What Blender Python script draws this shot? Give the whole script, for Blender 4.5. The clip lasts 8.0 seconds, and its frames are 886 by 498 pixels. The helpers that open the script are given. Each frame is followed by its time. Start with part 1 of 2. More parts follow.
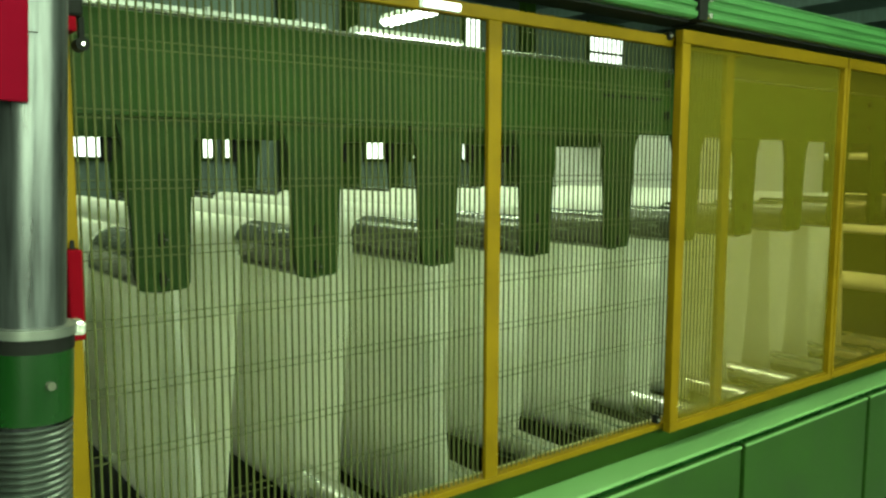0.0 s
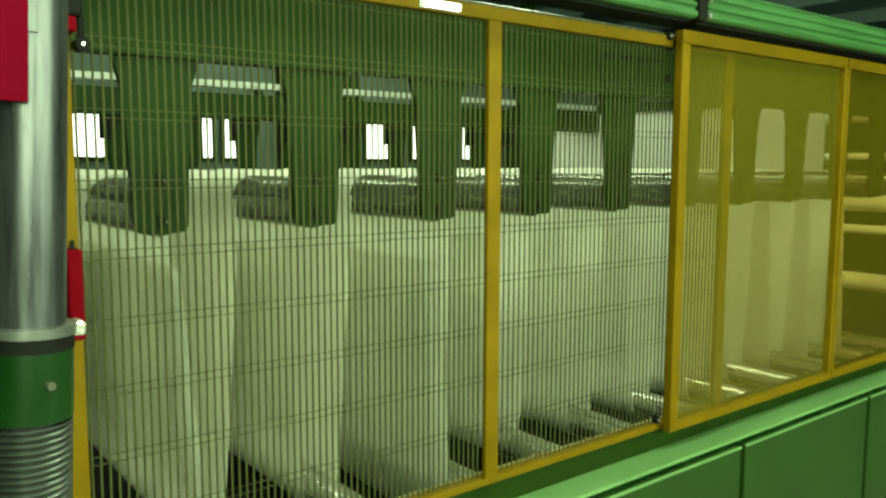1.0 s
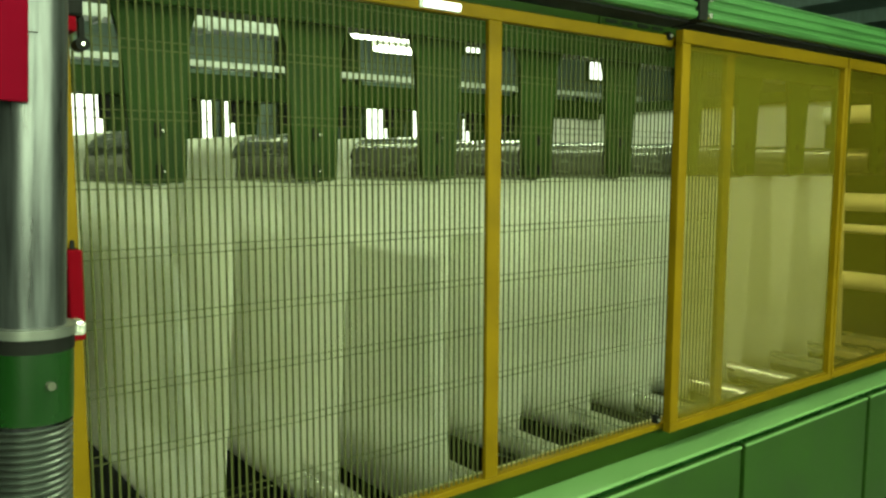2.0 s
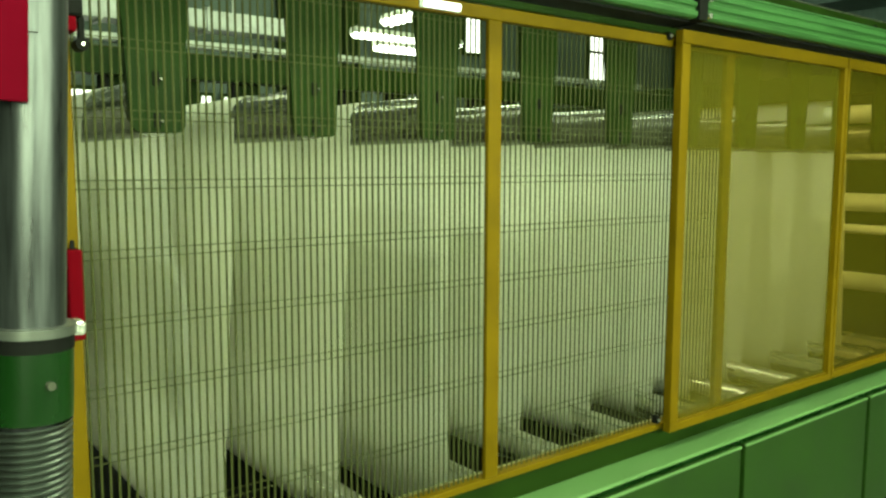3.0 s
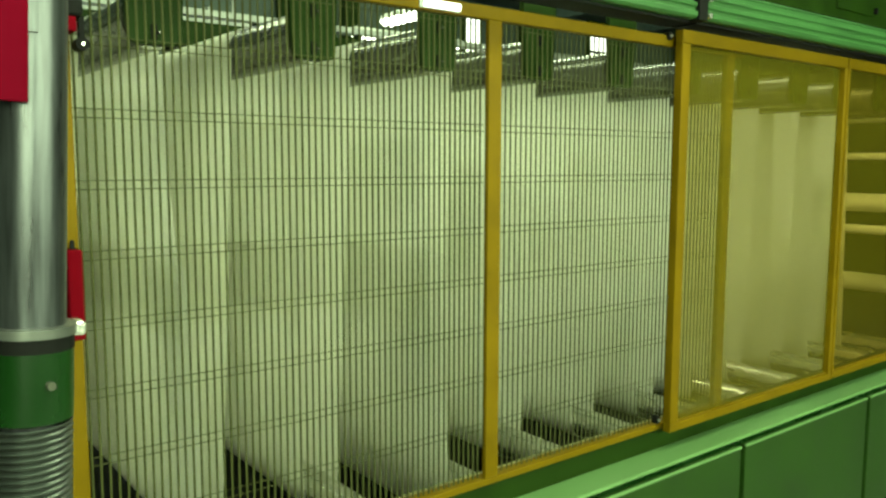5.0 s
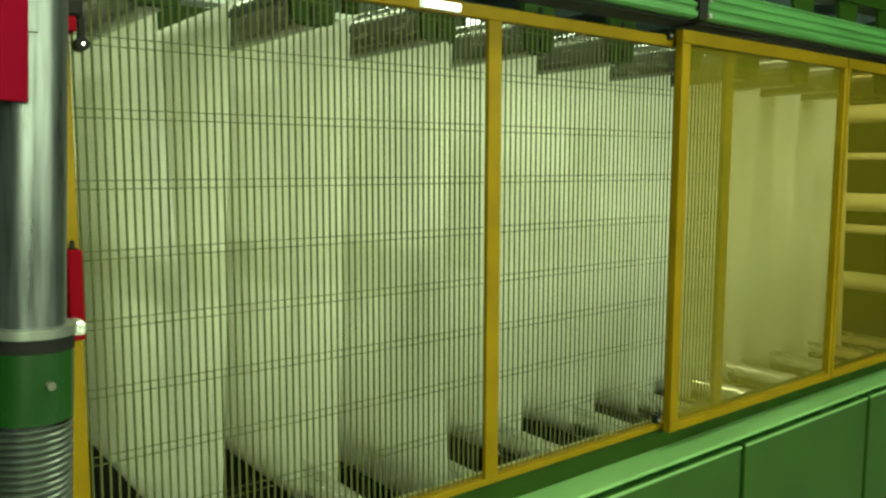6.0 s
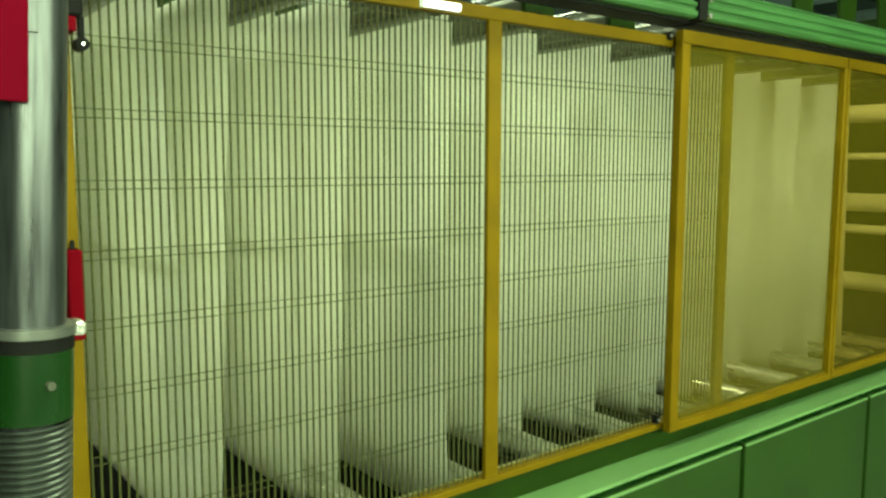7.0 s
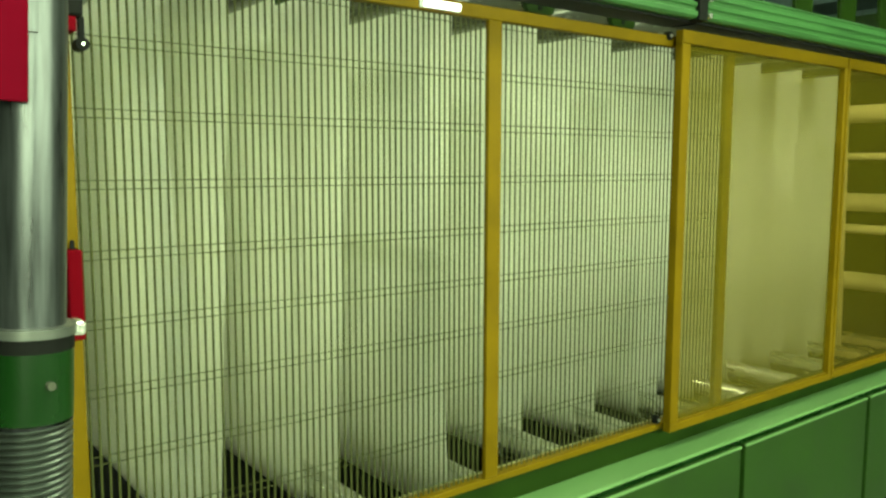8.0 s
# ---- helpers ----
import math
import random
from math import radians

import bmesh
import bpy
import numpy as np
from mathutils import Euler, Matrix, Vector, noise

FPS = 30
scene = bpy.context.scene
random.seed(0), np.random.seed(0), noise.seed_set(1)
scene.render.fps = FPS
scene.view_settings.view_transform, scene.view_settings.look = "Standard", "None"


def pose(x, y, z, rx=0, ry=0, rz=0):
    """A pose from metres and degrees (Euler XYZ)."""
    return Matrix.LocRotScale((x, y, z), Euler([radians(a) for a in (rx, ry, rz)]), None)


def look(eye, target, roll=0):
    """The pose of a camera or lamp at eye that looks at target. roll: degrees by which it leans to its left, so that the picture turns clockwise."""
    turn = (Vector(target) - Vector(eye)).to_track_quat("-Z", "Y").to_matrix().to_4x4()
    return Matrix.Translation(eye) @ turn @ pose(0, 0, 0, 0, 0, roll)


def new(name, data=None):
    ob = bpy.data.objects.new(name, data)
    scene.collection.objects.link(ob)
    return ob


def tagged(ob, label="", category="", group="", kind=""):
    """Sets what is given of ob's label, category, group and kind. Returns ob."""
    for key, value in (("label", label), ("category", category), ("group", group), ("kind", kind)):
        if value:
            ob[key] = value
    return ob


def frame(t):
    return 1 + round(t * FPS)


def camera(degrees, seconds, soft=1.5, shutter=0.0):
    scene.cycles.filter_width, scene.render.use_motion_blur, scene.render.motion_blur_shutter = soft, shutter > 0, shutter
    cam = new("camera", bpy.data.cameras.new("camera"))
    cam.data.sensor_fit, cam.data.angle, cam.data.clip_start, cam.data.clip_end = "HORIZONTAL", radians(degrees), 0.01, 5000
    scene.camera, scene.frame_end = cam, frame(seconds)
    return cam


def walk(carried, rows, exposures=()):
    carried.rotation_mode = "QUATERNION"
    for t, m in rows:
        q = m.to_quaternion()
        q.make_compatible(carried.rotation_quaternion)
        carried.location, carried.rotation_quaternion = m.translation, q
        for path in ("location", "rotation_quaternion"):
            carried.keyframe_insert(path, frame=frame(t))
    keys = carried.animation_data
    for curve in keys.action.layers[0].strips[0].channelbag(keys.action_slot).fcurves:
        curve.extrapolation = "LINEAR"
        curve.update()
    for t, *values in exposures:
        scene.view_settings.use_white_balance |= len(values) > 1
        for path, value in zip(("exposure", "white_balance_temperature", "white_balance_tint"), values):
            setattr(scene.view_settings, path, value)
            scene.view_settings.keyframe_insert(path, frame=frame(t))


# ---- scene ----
cam = camera(58.69, 8.0, soft=2.5)
EYE = (0.0, -2.27, 1.8)
AZ, TILT, LEAN = 37.78, 6.204, 0.14


def camera_pose():
    a, b = radians(AZ), radians(TILT)
    aim = (EYE[0] + math.sin(a) * math.cos(b), EYE[1] + math.cos(a) * math.cos(b), EYE[2] - math.sin(b))
    return look(EYE, aim, LEAN)


walk(cam, [(0.0, camera_pose()), (8.0, camera_pose())], exposures=[(0.0, 0.04, 6200, 8), (1.0, -0.03, 6500, 10), (4.0, -0.10, 6600, 11.5), (8.0, -0.03, 6560, 13)])

# ---------------------------------------------------------------- world and lamps
world = bpy.data.worlds.new("hall_air")
scene.world = world
world.use_nodes = True
world.node_tree.nodes["Background"].inputs[0].default_value = (0.55, 0.8, 0.6, 1)
world.node_tree.nodes["Background"].inputs[1].default_value = 0.006
TUBE = (0.79, 1.0, 0.57)


def area_lamp(x, y, z, long, wide, watts, turn=0, tip=0):
    d = bpy.data.lights.new("area_lamp", "AREA")
    d.shape, d.size, d.size_y, d.energy, d.color = "RECTANGLE", long, wide, watts, TUBE
    ob = new("area_lamp", d)
    ob.matrix_basis = pose(x, y, z, 0, 0, turn) @ pose(0, 0, 0, tip)
    return ob


# fixtures: one over the aisle, over the machine, over the hall behind
LIGHTS = [(2.5, -1.7, 5.0, 6.0, 0.4, 340, 0, 0), (1.4, 3.6, 5.1, 6.6, 0.4, 265, 90, 0), (5.2, 3.6, 5.1, 6.6, 0.4, 265, 90, 0),
          (6.85, 7.4, 3.56, 1.9, 0.22, 50, 0, 0), (6.5, 7.1, 3.36, 0.85, 0.22, 30, 0, 0), (5.95, 6.0, 3.62, 1.3, 0.2, 30, 90, 0), (1.0, 11.0, 4.8, 6.0, 0.4, 120, 0, 0)]
for row in LIGHTS:
    area_lamp(*row)

# front fill light: unseen windows added in the wall behind the camera
SOUTH, WIN_Z0, WIN_Z1 = -7.0, 1.7, 4.2
FILL_WINDOWS = [(-3.9, -0.3, 740), (0.9, 8.0, 860)]
for a, b, watts in FILL_WINDOWS:
    area_lamp((a + b) / 2, SOUTH + 0.02, (WIN_Z0 + WIN_Z1) / 2, b - a, WIN_Z1 - WIN_Z0, watts, 0, 90)


# ---------------------------------------------------------------- materials
def material(name, colour, rough=0.5, metal=0.0, vary=0.12, scale=6.0, bump=0.02, fine=90.0, streak=None, spec=0.5):
    m = bpy.data.materials.new(name)
    m.use_nodes = True
    n, k = m.node_tree.nodes, m.node_tree.links
    b = n["Principled BSDF"]
    b.inputs["Roughness"].default_value, b.inputs["Metallic"].default_value = rough, metal
    b.inputs["Specular IOR Level"].default_value = spec
    co = n.new("ShaderNodeTexCoord")
    mp = n.new("ShaderNodeMapping")
    if streak:
        mp.inputs["Scale"].default_value = streak
    k.new(co.outputs["Object"], mp.inputs["Vector"])
    big, small = n.new("ShaderNodeTexNoise"), n.new("ShaderNodeTexNoise")
    big.inputs["Scale"].default_value, big.inputs["Detail"].default_value = scale, 5
    small.inputs["Scale"].default_value, small.inputs["Detail"].default_value = fine, 3
    k.new(mp.outputs["Vector"], big.inputs["Vector"])
    k.new(co.outputs["Object"], small.inputs["Vector"])
    ramp = n.new("ShaderNodeMapRange")
    ramp.inputs[1].default_value, ramp.inputs[2].default_value = 0.3, 0.7
    ramp.inputs[3].default_value, ramp.inputs[4].default_value = 1 - vary, 1 + vary
    k.new(big.outputs["Fac"], ramp.inputs[0])
    mix = n.new("ShaderNodeVectorMath")
    mix.operation = "SCALE"
    mix.inputs[0].default_value = colour
    k.new(ramp.outputs[0], mix.inputs["Scale"])
    k.new(mix.outputs[0], b.inputs["Base Color"])
    rr = n.new("ShaderNodeMapRange")
    rr.inputs[3].default_value, rr.inputs[4].default_value = max(rough - 0.1, 0.03), min(rough + 0.12, 1)
    k.new(big.outputs["Fac"], rr.inputs[0])
    k.new(rr.outputs[0], b.inputs["Roughness"])
    bp = n.new("ShaderNodeBump")
    bp.inputs["Strength"].default_value, bp.inputs["Distance"].default_value = bump * 5, 0.002
    k.new(small.outputs["Fac"], bp.inputs["Height"])
    k.new(bp.outputs["Normal"], b.inputs["Normal"])
    return m


def glow(name, colour, strength):
    m = bpy.data.materials.new(name)
    m.use_nodes = True
    b = m.node_tree.nodes["Principled BSDF"]
    b.inputs["Base Color"].default_value = (*colour, 1)
    b.inputs["Emission Color"].default_value = (*colour, 1)
    b.inputs["Emission Strength"].default_value = strength
    return m


def tinted(name, colour, haze, gloss):
    m = bpy.data.materials.new(name)
    m.use_nodes = True
    n, k = m.node_tree.nodes, m.node_tree.links
    n.remove(n["Principled BSDF"])
    t, g, d = n.new("ShaderNodeBsdfTransparent"), n.new("ShaderNodeBsdfGlossy"), n.new("ShaderNodeBsdfDiffuse")
    t.inputs[0].default_value = (*colour, 1)
    d.inputs[0].default_value = (0.46, 0.40, 0.03, 1)
    g.inputs["Roughness"].default_value = 0.15
    a, c = n.new("ShaderNodeMixShader"), n.new("ShaderNodeMixShader")
    a.inputs[0].default_value, c.inputs[0].default_value = haze, gloss
    k.new(t.outputs[0], a.inputs[1])
    k.new(d.outputs[0], a.inputs[2])
    k.new(a.outputs[0], c.inputs[1])
    k.new(g.outputs[0], c.inputs[2])
    k.new(c.outputs[0], n["Material Output"].inputs["Surface"])
    return m


def let_light_through(m, share, colour):
    """Thin cloth: part of the light comes out on the far side."""
    n, k = m.node_tree.nodes, m.node_tree.links
    t, mix = n.new("ShaderNodeBsdfTranslucent"), n.new("ShaderNodeMixShader")
    t.inputs[0].default_value = (*colour, 1)
    mix.inputs[0].default_value = share
    k.new(n["Principled BSDF"].outputs[0], mix.inputs[1])
    k.new(t.outputs[0], mix.inputs[2])
    k.new(mix.outputs[0], n["Material Output"].inputs["Surface"])
    return m


GREEN = material("green_enamel", (0.0115, 0.036, 0.0040), 0.42, spec=0.16, vary=0.18, scale=3, bump=0.03)
TRUNK = material("green_trunking_paint", (0.023, 0.083, 0.021), 0.36, spec=0.45, vary=0.3, scale=6, bump=0.03, streak=(0.4, 6, 6))
COLLAR = material("deep_green_enamel_and_seam_shade", (0.0022, 0.019, 0.002), 0.26, vary=0.25, spec=0.3)
GREEN_DARK = material("green_machine_paint_and_shade", (0.0080, 0.0232, 0.0013), 0.5, spec=0.1, vary=0.22, scale=4, bump=0.04)
LEDGE = material("green_ledge_paint_and_highlight", (0.085, 0.178, 0.06), 0.4, vary=0.1, scale=4, bump=0.03)
YELLOW = material("yellow_paint", (0.114, 0.070, 0.0009), 0.5, spec=0.06, vary=0.15, scale=5, bump=0.03)
WIRE = material("yellow_wire_paint", (0.040, 0.045, 0.012), 0.6, spec=0.15, vary=0.15, scale=10)
FABRIC = material("white_felt_web", (0.88, 0.875, 0.78), 0.95, vary=0.09, scale=2.2, bump=0.05, fine=240, streak=(1, 6, 0.3))
PALE_STEEL = material("pale_roller_sleeve", (0.55, 0.555, 0.49), 0.25, metal=0.92, vary=0.05, scale=6, streak=(6, 1, 6))
STEEL = material("worn_roller_steel", (0.10, 0.105, 0.08), 0.24, metal=0.55, vary=0.06, scale=6, streak=(6, 1, 6))
GALV = material("galvanised_tube", (0.057, 0.063, 0.066), 0.30, metal=0.7, vary=0.5, scale=90, streak=(1, 1, 0.07))
HOSE = material("ribbed_hose_metal", (0.07, 0.08, 0.072), 0.3, metal=0.85, vary=0.15)
ZINC = material("dull_zinc", (0.11, 0.118, 0.108), 0.35, metal=0.6, vary=0.15)
CHROME = material("bright_zinc", (0.75, 0.76, 0.72), 0.25, metal=0.9, vary=0.08)
RED = material("red_sign_paint", (0.092, 0.0008, 0.007), 0.8, vary=0.06, spec=0.02)
BLACK = material("black_rubber_and_shade", (0.006, 0.0065, 0.006), 0.6, vary=0.2, spec=0.05)
RED_PLASTIC = material("red_switch_plastic", (0.095, 0.0008, 0.004), 0.8, vary=0.1, spec=0.02)
# near black that puts gap shade into rails and plinth
DARK = material("gap_shade", (0.008, 0.009, 0.008), 0.7, spec=0.2, vary=0.2)
CONCRETE = material("concrete_floor", (0.20, 0.21, 0.19), 0.7, vary=0.25, scale=2, bump=0.08)
PIT = material("shaded_pit_floor", (0.006, 0.0065, 0.005), 0.6, spec=0.2, vary=0.35, scale=3, bump=0.08)
WALL = material("hall_wall_paint", (0.055, 0.085, 0.07), 0.7, vary=0.15, scale=1.2, bump=0.04)
CEIL = material("ceiling_sheet", (0.15, 0.23, 0.21), 0.7, vary=0.15, scale=1.5, streak=(1, 8, 1))
PALE = material("pale_wall_panel", (0.62, 0.66, 0.58), 0.6, vary=0.1, scale=2)
GREY = material("grey_metal_housing", (0.33, 0.36, 0.33), 0.5, metal=0.2, vary=0.2)
CREAM = material("cream_lit_strip", (0.26, 0.24, 0.11), 0.6, vary=0.2, scale=8)
LAMP = glow("lit_tube", (0.92, 1.0, 0.82), 14.0)
WINDOW = glow("lit_window_pane", (0.86, 0.95, 0.80), 2.6)
AMBER = tinted("amber_polycarbonate", (0.66, 0.63, 0.56), 0.065, 0.03)
AMBER_DEEP = tinted("deep_amber_polycarbonate", (0.72, 0.60, 0.35), 0.045, 0.03)
let_light_through(FABRIC, 0.60, (0.92, 0.93, 0.87))


# ---------------------------------------------------------------- mesh helpers
def part(name, bm, mat, parent=None, label="", smooth=False):
    me = bpy.data.meshes.new(name)
    bmesh.ops.recalc_face_normals(bm, faces=bm.faces)
    bm.to_mesh(me)
    bm.free()
    me.materials.append(mat)
    if smooth:
        for f in me.polygons:
            f.use_smooth = True
        me.set_sharp_from_angle(angle=radians(40))
    ob = new(name, me)
    if parent:
        ob.parent = parent
    return tagged(ob, label) if label else ob


def thing(name, label, category, group="", kind="", m=None):
    ob = new(name)
    ob.empty_display_size = 0.1
    if m:
        ob.matrix_basis = m
    return tagged(ob, label, category, group, kind)


def box(bm, lo, hi, bevel=0.0, m=None):
    geo = bmesh.ops.create_cube(bm, size=1)
    vs = geo["verts"]
    for v in vs:
        v.co = Vector([(a + b) / 2 + c * (b - a) for a, b, c in zip(lo, hi, v.co)])
    if bevel:
        es = list({e for v in vs for e in v.link_edges})
        vs = list({v for f in bmesh.ops.bevel(bm, geom=es, offset=bevel, segments=2, profile=0.5, affect="EDGES")["faces"] for v in f.verts} | {v for v in vs if v.is_valid})
    if m:
        bmesh.ops.transform(bm, matrix=m, verts=vs)
    return vs


def boxm(lo, hi, bevel=0.0):
    bm = bmesh.new()
    box(bm, lo, hi, bevel)
    return bm


def cyl(bm, a, b, r, seg=24, r2=None, caps=True):
    a, b = Vector(a), Vector(b)
    m = Matrix.Translation((a + b) / 2) @ (b - a).to_track_quat("Z", "Y").to_matrix().to_4x4()
    return bmesh.ops.create_cone(bm, cap_ends=caps, segments=seg, radius1=r, radius2=r if r2 is None else r2, depth=(b - a).length, matrix=m)["verts"]


def cylm(a, b, r, seg=24, r2=None):
    bm = bmesh.new()
    cyl(bm, a, b, r, seg, r2)
    return bm


def prism(outline, axis, lo, hi, bevel=0.0):
    """An outline of 2D points drawn out along an axis ('x', 'y' or 'z') from lo to hi."""
    bm = bmesh.new()

    def at(p, d):
        return {"x": (d, p[0], p[1]), "y": (p[0], d, p[1]), "z": (p[0], p[1], d)}[axis]
    a = [bm.verts.new(at(p, lo)) for p in outline]
    b = [bm.verts.new(at(p, hi)) for p in outline]
    bm.faces.new(a)
    bm.faces.new(b[::-1])
    for i in range(len(a)):
        bm.faces.new((a[i], a[i - 1], b[i - 1], b[i]))
    if bevel:
        bmesh.ops.recalc_face_normals(bm, faces=bm.faces)
        bmesh.ops.bevel(bm, geom=list(bm.edges), offset=bevel, segments=2, profile=0.5, affect="EDGES")
    return bm


def arc(cx, cz, r, a0, a1, n):
    return [(cx + r * math.cos(radians(a0 + (a1 - a0) * i / n)), cz + r * math.sin(radians(a0 + (a1 - a0) * i / n))) for i in range(n + 1)]


# ---------------------------------------------------------------- plan of the accumulator
PITCH, FIRST = 0.624, 0.929 - 0.624          # spacing of the upper rollers, place of the first
COUNT = 12
UP = [FIRST + PITCH * i for i in range(COUNT)]
LOW = [x - PITCH / 2 for x in UP] + [UP[-1] + PITCH / 2]
RAD = 0.105
LOW_Z, LOW_R = 0.14, 0.09
WEB_NEAR, WEB_FAR = 1.17, 4.60
ARM_Y, REAR_Y = 0.564, 5.50
H0 = 1.43                                      # upper roller axis at the start
# height of the carriage above its start
RISE = [(0.0, 0.0), (0.5, 0.114), (1.0, 0.208), (1.5, 0.297), (2.0, 0.388), (2.5, 0.479), (3.0, 0.567), (3.5, 0.648), (4.0, 0.731), (4.5, 0.801),
        (5.0, 0.872), (5.5, 0.941), (6.0, 1.007), (6.5, 1.066), (7.0, 1.128), (7.5, 1.171), (8.0, 1.19)]


# ---------------------------------------------------------------- hall
def hall():
    x0, x1, y0, y1, h = -10.0, 24.0, SOUTH, 14.0, 5.4
    tagged(part("floor", boxm((x0, y0, -0.5), (x1, y1, -0.35)), CONCRETE), "grey concrete hall floor, worn and dusty", "floor", kind="structure")
    # pit floor coloured near black so the gaps between rollers read as deep shade
    tagged(part("pit_floor", boxm((-3.0, 0.041, -0.35), (11.0, 6.0, -0.30)), PIT), "machine bed under the rollers, near black for deep shade", "floor", kind="structure")
    edges = [x0] + [e for a, b, w in FILL_WINDOWS for e in (a, b)] + [x1]
    spans = [((x0, WIN_Z1), (x1, h)), ((x0, -0.35), (x1, WIN_Z0))] + [((edges[i], WIN_Z0), (edges[i + 1], WIN_Z1)) for i in range(0, len(edges), 2)]
    for (xa, za), (xb, zb) in spans:
        tagged(part("wall_south", boxm((xa, SOUTH - 0.2, za), (xb, SOUTH, zb)), WALL), "dull blue-green painted hall wall round the windows", "wall", kind="structure")
    # frames and glowing panes for the added fill windows, out of view
    for i, (xa, xb, w) in enumerate(FILL_WINDOWS):
        win = thing("window_%d" % (i + 1), "wide unseen frosted window in a grey steel frame, added as front fill light", "window", kind="structure")
        n = 3 + 2 * i
        for j in range(n + 1):
            x = xa + (xb - xa) * j / n
            part("mullion", boxm((x - 0.04, SOUTH - 0.14, WIN_Z0), (x + 0.04, SOUTH - 0.03, WIN_Z1), 0.004), GREY, win)
            if j < n:
                part("pane", boxm((x + 0.04, SOUTH - 0.11, WIN_Z0), (x + (xb - xa) / n - 0.04, SOUTH - 0.10, WIN_Z1)), WINDOW, win, "bright frosted pane")
    for nm, lo, hi in (("wall_north", (x0, y1, -0.35), (x1, y1 + 0.2, h)), 
                       ("wall_west", (x0 - 0.2, y0, -0.35), (x0, y1, h)), ("wall_east", (x1, y0, -0.35), (x1 + 0.2, y1, h))):
        tagged(part(nm, boxm(lo, hi), WALL), "dull blue-green painted hall wall", "wall", kind="structure")
    bm = bmesh.new()
    box(bm, (x0, y0, h), (x1, y1, h + 0.2))
    for i in range(11):
        x = x0 + 2.5 + i * 3
        box(bm, (x - 0.08, y0, h - 0.3), (x + 0.08, y1, h))
    tagged(part("ceiling", bm, CEIL), "grey sheet ceiling with dark steel beams", "ceiling", kind="structure")


hall()


def ceiling_light(x, y, z, long, wide, turn, tip):
    ob = thing("ceiling_light", "white fluorescent ceiling light hanging from rods", "ceiling light", "ceiling lights", m=pose(x, y, z, 0, 0, turn) @ pose(0, 0, 0, tip) @ pose(0, 0, 0.02))
    bm = prism([(-wide / 2, 0.03), (wide / 2, 0.03), (wide / 2 * 0.6, 0.11), (-wide / 2 * 0.6, 0.11)], "x", -long / 2, long / 2)
    part("housing", bm, PALE, ob)
    for s in (-0.25, 0.25):
        part("tube", cylm((-long / 2 + 0.03, s * wide, 0.022), (long / 2 - 0.03, s * wide, 0.012), 0.042 if long > 3 else 0.05, 14), LAMP, ob, "lit white tube", smooth=True)
    for s in (-0.35, 0.35):
        part("rod", cylm((s * long, 0, 0.1), (s * long, math.sin(radians(tip)) * (5.4 - z), math.cos(radians(tip)) * (5.4 - z)), 0.008, 8), GREY, ob)
    return ob


for (x, y, z, long, wide, watts, turn, tip) in LIGHTS:
    ceiling_light(x, y, z, long, max(wide, 0.16), turn, tip)


# ---------------------------------------------------------------- rollers, carriage
def arm_outline(x):
    w = 0.098
    pts = [(x - 0.155, 0.62), (x - 0.150, 0.52), (x - 0.122, 0.42), (x - 0.110, 0.22), (x - w, -0.02), (x - w + 0.006, -0.05)]
    pts += [(x - w + 0.036 - 0.03 * math.cos(radians(a)), -0.062 - 0.03 * math.sin(radians(a))) for a in (30, 60, 90)]
    pts += [(x + w - 0.03 + 0.03 * math.sin(radians(a)), -0.062 - 0.03 * math.cos(radians(a))) for a in (0, 30, 60, 90)]
    pts += [(x + 0.110, 0.22), (x + 0.122, 0.42), (x + 0.150, 0.52), (x + 0.155, 0.62)]
    return pts


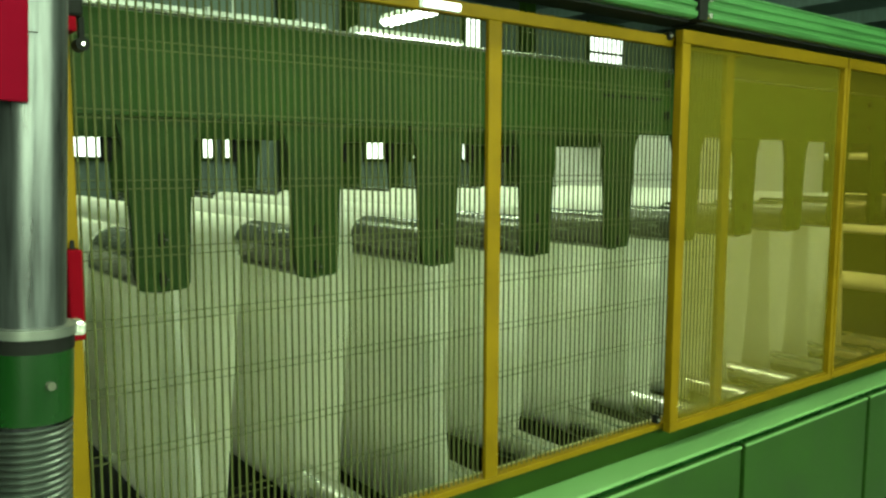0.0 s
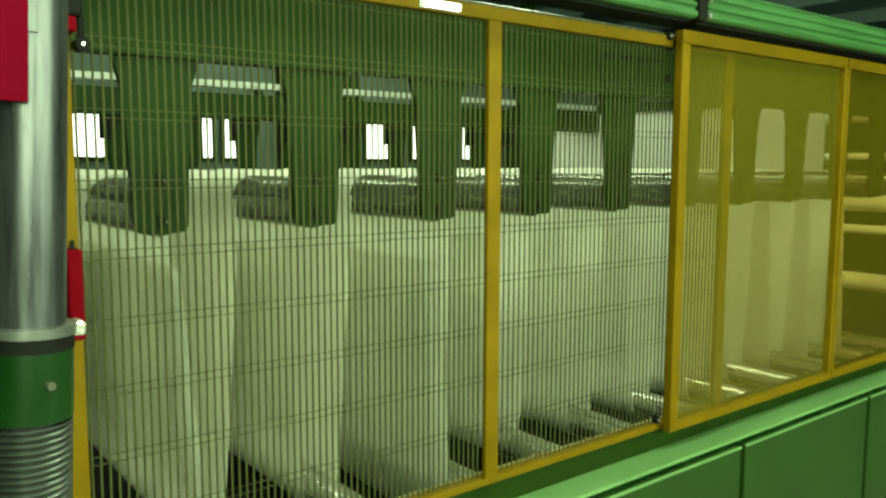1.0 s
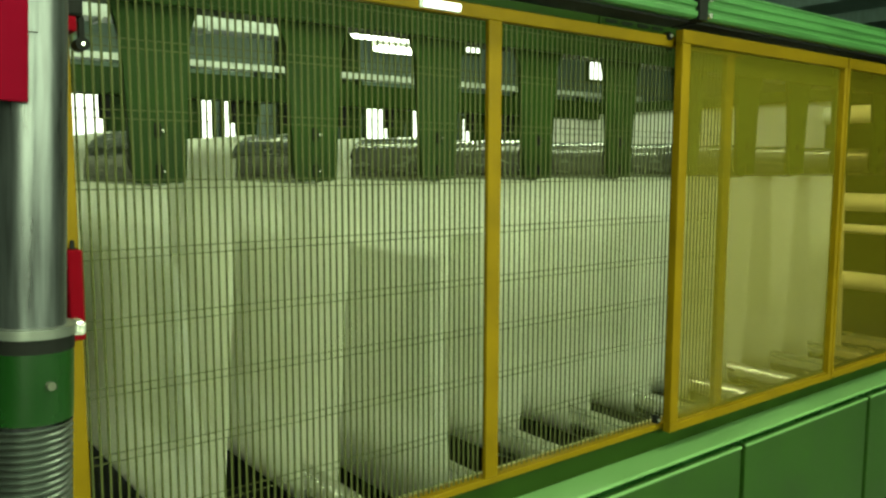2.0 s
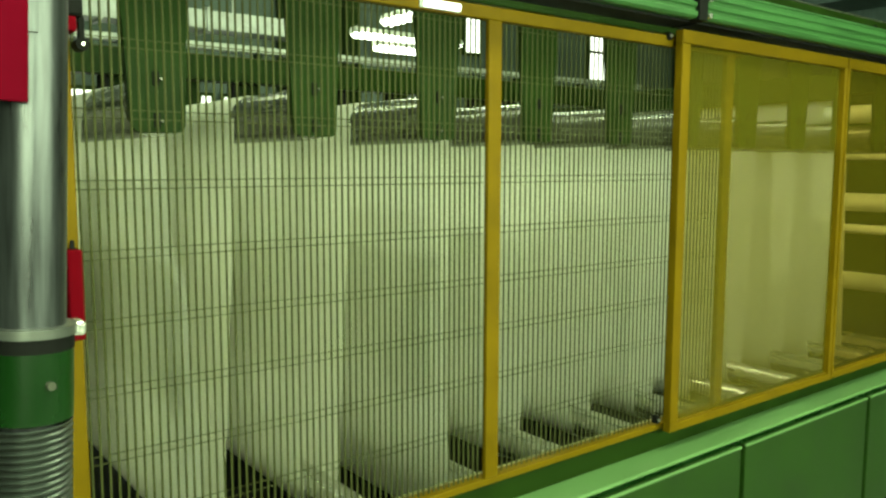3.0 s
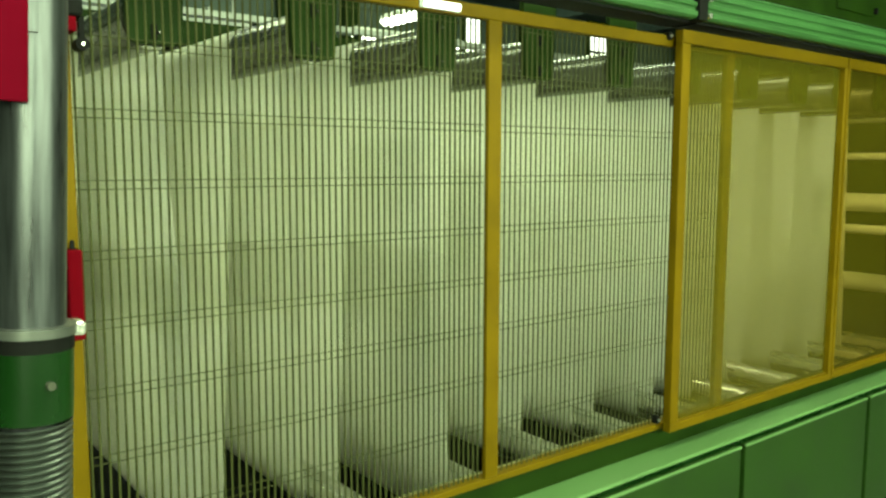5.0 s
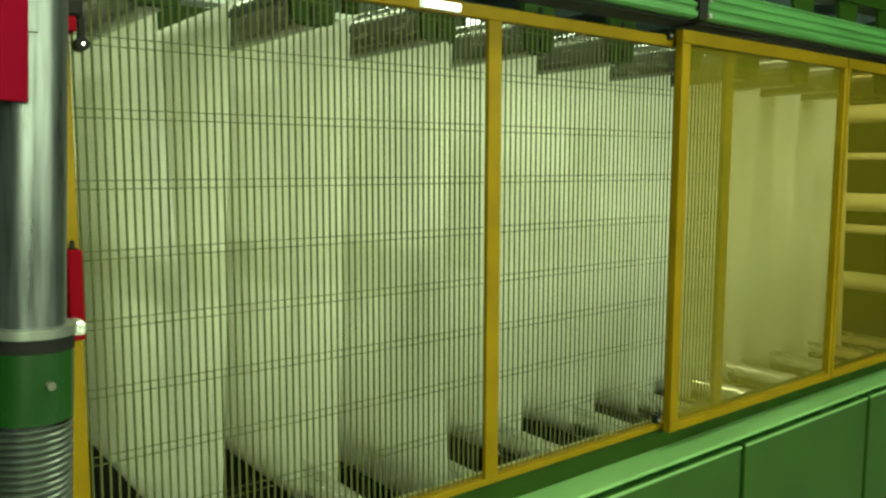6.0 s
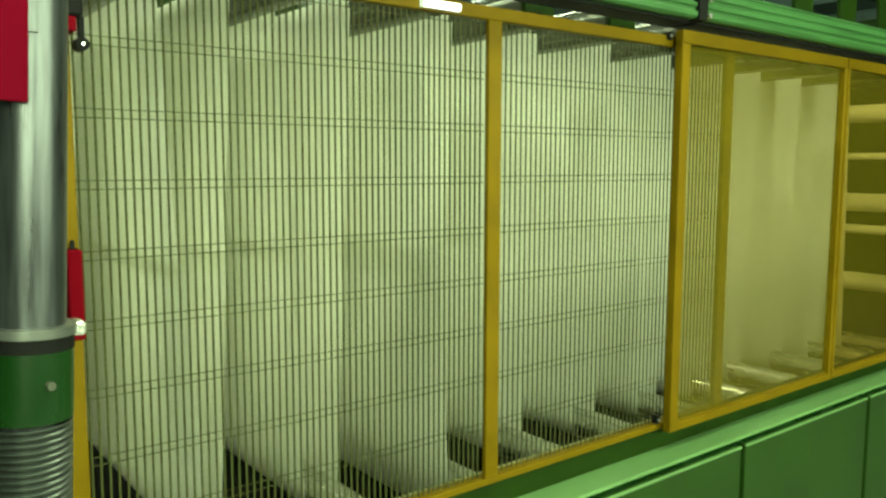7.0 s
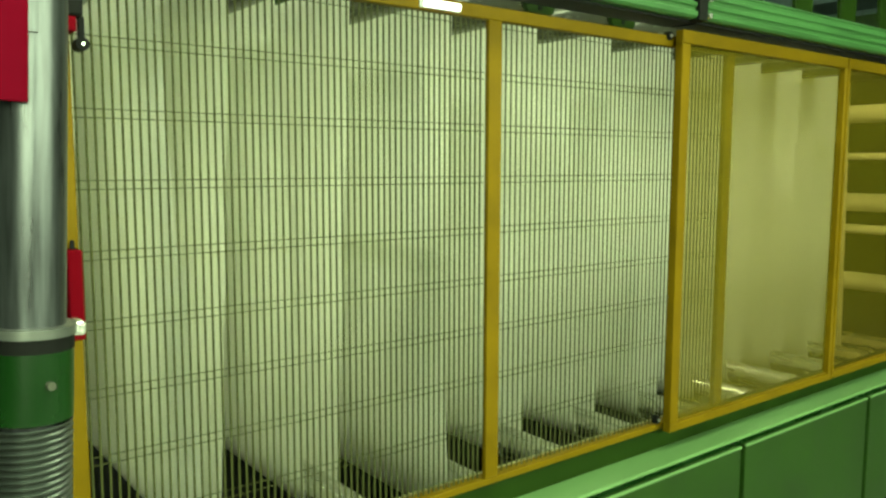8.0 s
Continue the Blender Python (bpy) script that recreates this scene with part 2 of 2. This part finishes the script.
def carriage():
    ob = thing("roller_carriage", "green steel carriage with hanging roller arms, raised by the machine", "carriage", m=pose(0, 0, H0))
    x0, x1 = -1.6, 9.6
    for nm, y, d, lo, hi in (("front_beam", ARM_Y, 1, 0.545, 0.885), ("rear_beam", REAR_Y, -1, 0.60, 0.84)):
        bm = prism([(y, lo), (y, hi), (y + d * 0.02, hi), (y + d * 0.02, hi + 0.005), (y + d * 0.2, hi + 0.005), (y + d * 0.2, lo)], "x", x0, x1, 0.004)
        part(nm, bm, GREEN_DARK, ob, "long green box beam")
    part("cable_tray", boxm((x0, REAR_Y - 0.19, 0.905), (x1, REAR_Y - 0.05, 0.97), 0.006), GREY, ob, "grey sheet-metal cable tray")
    for k in range(9):
        part("tray_bracket", boxm((x0 + 0.3 + k * 1.2, REAR_Y - 0.16, 0.84), (x0 + 0.36 + k * 1.2, REAR_Y - 0.08, 0.905)), GREEN_DARK, ob)
    part("beam_lip", boxm((x0, ARM_Y - 0.022, 0.528), (x1, ARM_Y, 0.545), 0.003), GREEN_DARK, ob)
    part("pipe", cylm((x0, ARM_Y + 0.05, 0.902), (x1, ARM_Y + 0.05, 0.902), 0.010, 12), STEEL, ob, "thin dull steel air pipe", smooth=True)
    for xx in (3.22, 5.72):
        p = part("cover_plate", boxm((xx, ARM_Y - 0.012, 0.60), (xx + 0.56, ARM_Y, 0.765), 0.004), GREEN_DARK, ob)
        for k in range(4):
            part("slot", boxm((xx + 0.04 + k * 0.13, ARM_Y - 0.016, 0.722), (xx + 0.13 + k * 0.13, ARM_Y - 0.012, 0.738)), BLACK, p, "black vent slot")
        for k in range(2):
            part("latch", boxm((xx + 0.57, ARM_Y - 0.03, 0.62 + k * 0.18), (xx + 0.595, ARM_Y, 0.665 + k * 0.18), 0.004), BLACK, p, "black latch")
    for y0, y1, xx in ((ARM_Y + 0.21, REAR_Y - 0.21, -0.6), (ARM_Y + 0.21, REAR_Y - 0.21, 9.4)):
        part("cross_beam", boxm((xx - 0.1, y0, 0.6), (xx + 0.1, y1, 0.85), 0.008), GREEN_DARK, ob)
    for i, x in enumerate(UP):
        for y, d in ((ARM_Y, 1), (REAR_Y, -1)):
            a = part("arm", prism(arm_outline(x), "y", y + d * 0.006, y + d * 0.036, 0.003), GREEN_DARK, ob)
            if d == -1:
                part("bearing_block", boxm((x - 0.19, y - 0.16, 0.38), (x - 0.12, y - 0.02, 0.60), 0.006), BLACK, a, "black bearing block")
            if d == 1:
                for zz in (-0.05, 0.095):
                    part("bolt", cylm((x + 0.012, y - 0.008, zz), (x + 0.012, y + 0.006, zz), 0.0055, 6), STEEL, a, "dull steel hexagon bolt")
                    part("slot", boxm((x - 0.016, y - 0.002, zz - 0.024), (x + 0.006, y + 0.006, zz + 0.026), 0.002), BLACK, a, "black slot")
        r = part("roller", cylm((x, ARM_Y + 0.045, 0), (x, REAR_Y - 0.045, 0), RAD, 40), STEEL, ob, "bare steel roller", smooth=True)
        part("end_cap", cylm((x, ARM_Y + 0.03, 0), (x, ARM_Y + 0.05, 0), RAD * 0.55, 24), GREY, r)
    return ob


CARRIAGE = carriage()


def lower_rollers():
    ob = thing("lower_roller_bank", "bank of fixed shiny steel rollers low in the machine bed", "rollers")
    for x in LOW:
        r = part("roller", cylm((x, 0.30, LOW_Z), (x, REAR_Y, LOW_Z), LOW_R, 40), PALE_STEEL, ob, "pale smooth roller", smooth=True)
        part("shaft", cylm((x, 0.16, LOW_Z), (x, 0.31, LOW_Z), 0.03, 16), CHROME, r, smooth=True)
    # front rail, hidden from view, raised to keep window light out of the pit
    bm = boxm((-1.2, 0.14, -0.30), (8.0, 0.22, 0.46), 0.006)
    part("bearing_shade_rail", bm, DARK, ob)
    # added strip: the lit band behind the lower wires is put into its cream colour
    part("rail_bright_strip", boxm((-1.2, 0.122, 0.463), (3.55, 0.228, 0.475), 0.003), CREAM, ob, "cream strip added for the bright band behind the wires")
    part("bearing_shade_rail", boxm((-1.2, REAR_Y + 0.0, -0.30), (8.0, REAR_Y + 0.1, 0.2), 0.006), DARK, ob)


lower_rollers()

# ---------------------------------------------------------------- the web: overlapping panels that slide on one another
PANEL, SLACK_PANEL, SLACK_LOOP = 1.25, 1.37, 4
WEB = thing("fabric_web", "white felt web looped up and down over the rollers", "fabric web")
WRAP_R = RAD + 0.004
SHEETS = []
LOOPS = []


def wrap_mesh(x, r, a0, a1):
    outer = arc(x, 0, r + 0.004, a0, a1, 20)
    inner = arc(x, 0, r + 0.0005, a1, a0, 20)
    return prism(outer + inner, "y", WEB_NEAR, WEB_FAR)


def panel_mesh(lay, long):
    bm = bmesh.new()
    n = 48
    rows = []
    for side in (0.0, -0.0012):
        for zz in (0.0, long):
            rows.append([bm.verts.new((side - lay * 0.0016, WEB_NEAR + (WEB_FAR - WEB_NEAR) * i / n, zz)) for i in range(n + 1)])
    for i in range(n):
        for a, b in ((0, 1), (3, 2), (1, 3), (2, 0)):
            bm.faces.new((rows[a][i], rows[b][i], rows[b][i + 1], rows[a][i + 1]))
    for i in (0, n):
        bm.faces.new((rows[0][i], rows[1][i], rows[3][i], rows[2][i]))
    return bm


def web():
    for x in UP:
        w = part("top_loop", wrap_mesh(x, RAD, 0, 180), FABRIC, WEB, smooth=True)
        SHEETS.append((w, "loop", x, 0, 0))
    for x in LOW:
        w = part("bottom_loop", wrap_mesh(x, LOW_R, 180, 360), FABRIC, WEB, smooth=True)
        w.location = (0, 0, LOW_Z)
        LOOPS.append(w)
    first = {}
    for i, x in enumerate(UP):
        for side in (-1, 1):
            long = SLACK_PANEL if (i if side < 0 else i + 1) == SLACK_LOOP else PANEL
            for lay in range(2):
                if (lay, side, long) not in first:
                    ob = part("web_panel", panel_mesh(lay * -side, long), FABRIC, WEB)
                    first[lay, side, long] = ob.data
                else:
                    ob = new("web_panel", first[lay, side, long])
                    ob.parent = WEB
                SHEETS.append((ob, "panel", x, side, lay))


web()


# sideways wander of the cloth towards the guard, by bottom loop: at the start, at the end
WANDER = {2: (-0.40, -0.36), 3: (-0.03, -0.03), 4: (-0.43, -0.40), 5: (-0.05, -0.08), 6: (-0.06, -0.11), 7: (-0.06, -0.12), 8: (-0.06, -0.12)}
# the rising side of a loop, where it runs straighter than the loop below it
RISING = {2: (-0.09, -0.04), 4: (-0.06, -0.06)}
# how far a slack loop hangs under its roller
SLACK = {SLACK_LOOP: (0.19, 0.11)}


def between(table, key, t):
    a, b = table.get(key, (0.0, 0.0))
    return a + (b - a) * t / 8.0


def panel_pose(x, side, lay, rise, t):
    up = UP.index(x)
    loop = up if side < 0 else up + 1
    a = Vector((x + side * (PITCH / 2 - LOW_R - 0.003), 0, LOW_Z - between(SLACK, loop, t)))
    b = Vector((x + side * (WRAP_R - 0.001), 0, H0 + rise))
    d = b - a
    s = d.length
    o = a + d / s * (0.0, s - (SLACK_PANEL if loop == SLACK_LOOP else PANEL))[lay]
    y = between(RISING if side < 0 and loop in RISING else WANDER, loop, t) * (1.0, 0.75)[lay]
    return pose(o.x, y, o.z, 0, math.degrees(math.atan2(d.x, d.z)), 0)


# ---------------------------------------------------------------- guard fence
FZ0, FZ1 = 0.572, 2.326          # clear opening between the rails
WIRE_GAPS, ROW_Z, ROW_GAP = (0.02386, 0.0274), 2.125, 0.193


def tube_post(x0, x1, z0, z1, y0=-0.03, y1=0.03):
    return boxm((x0, y0, z0), (x1, y1, z1), 0.004)


def mesh_panel(x0, x1, gap, thick):
    ob = thing("wire_panel", "yellow wire mesh guard panel with close upright wires", "guard panel", "guard panels")
    n = round((x1 - x0) / gap)
    first = None
    for i in range(1, n):
        x = x0 + (x1 - x0) * i / n
        if first is None:
            first = part("wire", cylm((0, 0, FZ0), (0, 0, FZ1), thick, 8), WIRE, ob, smooth=True)
            first.location = (x, 0, 0)
        else:
            w = new("wire", first.data)
            w.parent, w.location = ob, (x, 0, 0)
    for i in range(-1, 9):
        for s in (-0.012, 0.012):
            z = ROW_Z - i * ROW_GAP + s
            if FZ0 + 0.01 < z < FZ1 - 0.01:
                part("cross_wire", cylm((x0, 0.0055, z), (x1, 0.0055, z), 0.0015, 6), WIRE, ob, smooth=True)
    return ob


def fence():
    ob = thing("machine_guard", "yellow painted square-tube guard frame on the machine base", "guard frame")
    part("bottom_rail", boxm((0.40, -0.03, 0.545), (3.62, 0.03, FZ0), 0.004), YELLOW, ob)
    part("top_rail", boxm((0.40, -0.03, FZ1), (3.62, 0.01, 2.374), 0.004), YELLOW, ob)
    for a, b, back in ((0.452, 0.512, 0.03), (1.949, 2.015, -0.007), (3.484, 3.548, 0.0)):
        part("post", tube_post(a, b, FZ0, FZ1, -0.03, back), YELLOW, ob)
    mesh_panel(0.5013, 1.9567, WIRE_GAPS[0], 0.0037)
    mesh_panel(2.005, 3.495, WIRE_GAPS[1], 0.0033)


fence()


def amber_panel(x0, x1, left, right, sheet, label):
    ob = thing("amber_guard_door", label, "guard door", "amber guard doors")
    y0, y1 = -0.095, -0.054
    part("stile", boxm((x0, y0, 0.585), (x0 + left, y1, 2.335), 0.004), YELLOW, ob)
    part("stile", boxm((x1 - right, y0, 0.585), (x1, y1, 2.335), 0.004), YELLOW, ob)
    part("top_rail", boxm((x0, y0, 2.335), (x1, y1, 2.395), 0.004), YELLOW, ob)
    part("bottom_rail", boxm((x0, y0, 0.545), (x1, y1, 0.585), 0.004), YELLOW, ob)
    pane = part("pane", boxm((x0 + left - 0.004, -0.068, 0.58), (x1 - right + 0.004, -0.064, 2.34)), sheet, ob, "clear amber plastic sheet")
    pane.visible_shadow = False
    return ob


amber_panel(3.032, 4.567, 0.06, 0.03, AMBER, "yellow framed guard door with amber see-through sheet")
amber_panel(4.579, 7.2, 0.022, 0.05, AMBER_DEEP, "yellow framed guard door with deep amber see-through sheet, beside the exit rollers")


# ---------------------------------------------------------------- machine base and overhead beam
def base():
    ob = thing("accumulator_base", "green sheet-metal machine base with ledge and door panels", "machine")
    # upstand's darker green carries the shade on its upright face
    part("upstand", boxm((-3.0, -0.02, 0.40), (11.0, 0.04, 0.543), 0.003), GREEN_DARK, ob)
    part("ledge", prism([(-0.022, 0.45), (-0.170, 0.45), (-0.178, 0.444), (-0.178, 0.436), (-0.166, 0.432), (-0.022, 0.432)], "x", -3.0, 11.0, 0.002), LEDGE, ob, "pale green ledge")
    # collar green here darkens door seams and the strip under the ledge as shade
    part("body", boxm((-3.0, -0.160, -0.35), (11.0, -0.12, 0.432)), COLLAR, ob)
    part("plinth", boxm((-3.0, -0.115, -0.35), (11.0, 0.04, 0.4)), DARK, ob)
    for i in range(-4, 5):
        x0 = 3.499 + i * 1.35
        d = part("door_panel", boxm((x0 + 0.02, -0.196, -0.30), (x0 + 1.33, -0.161, 0.408), 0.005), GREEN, ob)
        # highlight along the door's top edge, put in as a pale strip
        part("top_highlight", boxm((x0 + 0.02, -0.201, 0.399), (x0 + 1.33, -0.185, 0.412), 0.004), LEDGE, d)


base()


def overhead():
    ob = thing("overhead_trunking", "green steel cable trunking above the guard", "cable trunking")
    for x0, x1 in ((-1.0, 3.035), (3.095, 11.0)):
        part("channel", prism([(-0.10, 2.43), (-0.152, 2.432), (-0.165, 2.442), (-0.165, 2.462), (-0.151, 2.467), (-0.151, 2.480), (-0.162, 2.485), (-0.160, 2.502), (-0.143, 2.507), (-0.143, 2.524), (-0.152, 2.529), (-0.145, 2.545), (-0.125, 2.550), (-0.120, 2.570), (-0.126, 2.575), (-0.10, 2.592), (-0.06, 2.60), (0.03, 2.60), (0.03, 2.43)], "x", x0, x1, 0.002), TRUNK, ob)
        # shade under the trunking, laid in as a thin black strip
        part("under_shade", boxm((x0, -0.12, 2.420), (x1, 0.02, 2.43)), BLACK, ob)
    part("joint_sleeve", boxm((3.035, -0.175, 2.425), (3.095, 0.04, 2.605), 0.004), BLACK, ob, "black rubber joint")
    for z in (2.45, 2.52):
        part("joint_screw", cylm((3.115, -0.178, z), (3.115, -0.16, z), 0.012, 8), CHROME, ob)


overhead()


# ---------------------------------------------------------------- near post
def near_post():
    cx, cy, r = 0.1835, -1.20, 0.041
    ob = thing("steel_post", "galvanised steel tube post with flange and green collar", "post", m=pose(cx, cy, 0) @ pose(0, 0, 1.6, 0, 2.9, 0) @ pose(0, 0, -1.6))
    part("tube", cylm((0, 0, 1.60), (0, 0, 3.2), r, 48), GALV, ob, smooth=True)
    bm = cylm((0, 0, 1.590), (0, 0, 1.602), r + 0.012, 48)
    part("flange", bm, ZINC, ob, smooth=True)
    part("flange_lug", boxm((0.035, -0.012, 1.584), (0.063, 0.02, 1.602), 0.004), CHROME, ob)
    # black ring made tall enough to give the shadow below the flange
    part("gasket_shade", cylm((0, 0, 1.572), (0, 0, 1.590), r + 0.0095, 48), BLACK, ob)
    c = part("collar", cylm((0, 0, 1.485), (0, 0, 1.572), r + 0.009, 48), COLLAR, ob, "deep green painted collar", smooth=True)
    a = radians(-75)
    bx, by = (r + 0.009) * math.cos(a), (r + 0.009) * math.sin(a)
    part("set_screw", cylm((bx, by, 1.533), (bx * 1.12, by * 1.12, 1.533), 0.0055, 10), STEEL, c)
    bm = bmesh.new()
    n, turns, pitch = 40, 66, 0.0087
    prof = [(0.0, 0.0), (0.004, 0.3), (0.005, 0.5), (0.004, 0.7)]
    rings = []
    for i in range(turns * n + 1):
        t = i / n
        a = 2 * math.pi * t
        ring = []
        for dr, dz in prof:
            rr = r + 0.004 + dr
            ring.append(bm.verts.new((rr * math.cos(a), rr * math.sin(a), 1.485 - turns * pitch + (t - 1 + dz) * pitch)))
        rings.append(ring)
    for i in range(len(rings) - 1):
        for j in range(3):
            bm.faces.new((rings[i][j], rings[i + 1][j], rings[i + 1][j + 1], rings[i][j + 1]))
        if i + n < len(rings) - 1:
            bm.faces.new((rings[i][3], rings[i + 1][3], rings[i + 1 + n][0], rings[i + n][0]))
    part("corrugated_hose", bm, HOSE, ob, "ribbed metal hose", smooth=True)
    part("lower_tube", cylm((0, 0, -0.35), (0, 0, 1.48), r - 0.004, 32), GALV, ob, smooth=True)
    s = thing("red_sign", "plain red sign plate fixed to the steel post", "sign", m=pose(cx, cy, 0) @ pose(0, 0, 1.6, 0, 2.9, 0) @ pose(0, 0, -1.6))
    part("plate", boxm((-0.16, -r - 0.012, 1.868), (-0.0115, -r - 0.006, 2.3), 0.002), RED, s)
    part("clip", boxm((-0.02, -r - 0.006, 1.95), (0.0, -r + 0.004, 1.99)), GALV, s)


near_post()


def interlocks():
    y = -0.06
    ob = thing("safety_interlock", "red interlock switch body on the yellow guard post", "switch")
    part("body", boxm((0.470, y - 0.025, 1.335), (0.507, y + 0.030, 1.575), 0.006), RED_PLASTIC, ob, "red plastic body")
    part("plunger", cylm((0.488, y, 1.575), (0.488, y, 1.598), 0.008, 12, 0.005), BLACK, ob)
    t = thing("limit_switch", "black and red limit switch at the top of the guard post", "switch")
    part("head", boxm((0.462, y - 0.05, 2.165), (0.530, y + 0.034, 2.30), 0.008), BLACK, t)
    part("cover", boxm((0.452, y - 0.056, 2.125), (0.512, y + 0.034, 2.163), 0.006), RED_PLASTIC, t, "red plastic cover")
    part("roller_lever", cylm((0.530, y - 0.03, 2.10), (0.530, y + 0.02, 2.10), 0.017, 16), BLACK, t)
    part("lever_bolt", cylm((0.530, y - 0.034, 2.10), (0.530, y - 0.03, 2.10), 0.004, 8), CHROME, t)
    part("lever", boxm((0.522, y - 0.022, 2.10), (0.538, y - 0.008, 2.17), 0.003), BLACK, t)
    part("cable", cylm((0.505, y, 2.30), (0.52, y, 2.50), 0.007, 8), BLACK, t)


interlocks()


# ---------------------------------------------------------------- background behind the web
def back_wall():
    ob = thing("back_partition", "dark green partition with lit windows behind the machine", "partition", kind="structure")
    y = 9.0
    part("panel", boxm((-2.0, y, -0.35), (23.0, y + 0.12, 4.7)), WALL, ob)
    for x0, x1, z0, z1 in PANES:
        w = part("window", boxm((x0 - 0.06, y - 0.05, z0 - 0.06), (x1 + 0.06, y - 0.003, z1 + 0.06), 0.008), GREEN_DARK, ob, "dark green window frame")
        part("pane", boxm((x0, y - 0.056, z0), (x1, y - 0.05, z1)), WINDOW, w, "bright lit window pane")
    for x0, x1 in ((11.6, 13.1), (13.9, 15.3), (16.3, 17.3), (18.6, 20.6)):
        p = part("pale_panel", boxm((x0, y - 0.04, 0.9), (x1, y - 0.003, 2.75), 0.01), PALE, ob, "pale wall panel")
        for k in range(6):
            z = 1.05 + k * 0.3
            part("slat", prism([(y - 0.04, z), (y - 0.13, z + 0.03), (y - 0.13, z + 0.07), (y - 0.04, z + 0.10)], "x", x0 + 0.03, x1 - 0.03, 0.004), GREY, p, "grey sheet-metal slat")
    for x in (0.6, 5.6, 6.7, 10.6, 15.4):
        part("stanchion", boxm((x - 0.13, y - 0.28, -0.35), (x + 0.13, y - 0.08, 5.4), 0.01), GREEN_DARK, ob)
    d = thing("air_duct", "pale grey sheet-metal air duct under the ceiling", "duct")
    part("duct", boxm((-3.0, 6.9, 3.36), (5.2, 7.25, 3.58), 0.015), GREY, d)
    for i in range(7):
        part("flange", boxm((-2.4 + i * 1.2, 6.87, 3.33), (-2.36 + i * 1.2, 7.28, 3.61), 0.004), GREY, d)
    for x in (-1.5, 1.2, 4.0):
        part("hanger", cylm((x, 7.07, 3.58), (x, 7.07, 5.4), 0.012, 8), GREY, d)


PANES = [(2.2, 2.95, 1.88, 2.75), (4.30, 4.43, 1.88, 2.75), (4.64, 4.81, 1.88, 2.75), (7.09, 7.60, 1.88, 2.75), (8.0, 8.2, 1.88, 2.75), (9.15, 9.35, 1.88, 2.6),
         (9.18, 9.52, 3.80, 4.40), (12.5, 13.5, 4.12, 4.66), (12.5, 13.5, 3.54, 4.06)]
back_wall()


def guide_rollers():
    fr = thing("exit_frame", "dark green end frame with pale web sheet and guide rollers", "machine frame")
    x = 8.2
    for z, r in ((2.30, 0.09), (1.88, 0.035), (1.42, 0.09), (1.15, 0.045), (0.62, 0.09)):
        b = part("guide_roller", cylm((x, 0.24, z), (x, 1.82, z), r, 32), PALE, fr, "pale guide roller", smooth=True)
        part("journal", cylm((x, 0.16, z), (x, 0.24, z), r * 0.4, 16), GREY, b, smooth=True)
    part("upright", boxm((8.42, 0.05, -0.35), (8.62, 0.2, 2.42), 0.01), GREEN_DARK, fr)
    part("upright", boxm((8.42, 1.83, -0.35), (8.62, 1.95, 2.42), 0.01), GREEN_DARK, fr)
    part("bearing_plate", boxm((8.05, 0.12, 0.45), (8.42, 0.16, 2.36), 0.006), GREEN_DARK, fr)
    part("back_plate", boxm((8.62, 0.05, -0.35), (8.66, 1.95, 2.42)), GREEN_DARK, fr)
    part("web_sheet", boxm((8.67, 1.95, 0.0), (8.675, 6.3, 2.49)), FABRIC, fr, "white felt sheet leaving the machine")
    part("header", boxm((8.60, 1.95, 2.49), (8.75, 6.3, 2.62), 0.006), GREEN_DARK, fr)


guide_rollers()


def guard_lamp():
    ob = thing("guard_lamp", "small white strip lamp on the top rail of the guard", "lamp")
    part("lens", cylm((1.645, -0.049, 2.345), (1.79, -0.049, 2.345), 0.0135, 16), WINDOW, ob, "lit white lens", smooth=True)
    part("bracket", boxm((1.63, -0.0355, 2.332), (1.805, -0.0305, 2.358), 0.001), GREY, ob)


guard_lamp()


def panel_clamps():
    for z in (2.37, 0.60):
        ob = thing("panel_clamp", "small black clamp joining mesh panel and door post", "clamp", "panel clamps", m=pose(3.012, 0, z))
        part("block", boxm((-0.013, -0.045, -0.018), (0.013, -0.012, 0.018), 0.004), BLACK, ob)
        part("screw", cylm((0, -0.051, 0), (0, -0.045, 0), 0.006, 8), CHROME, ob)


panel_clamps()


# ---------------------------------------------------------------- movement
def motions():
    for i, ob in enumerate(LOOPS):
        walk(ob, [(t, pose(0, between(WANDER, i, t), LOW_Z - between(SLACK, i, t))) for t in (0.0, 4.0, 8.0)])
    walk(CARRIAGE, [(t, pose(0, 0, H0 + r)) for t, r in RISE])
    for ob, what, x, side, lay in SHEETS:
        if what == "loop":
            walk(ob, [(t, pose(0, 0, H0 + r)) for t, r in RISE])
        else:
            walk(ob, [(t, panel_pose(x, side, lay, r, t)) for t, r in RISE])


motions()
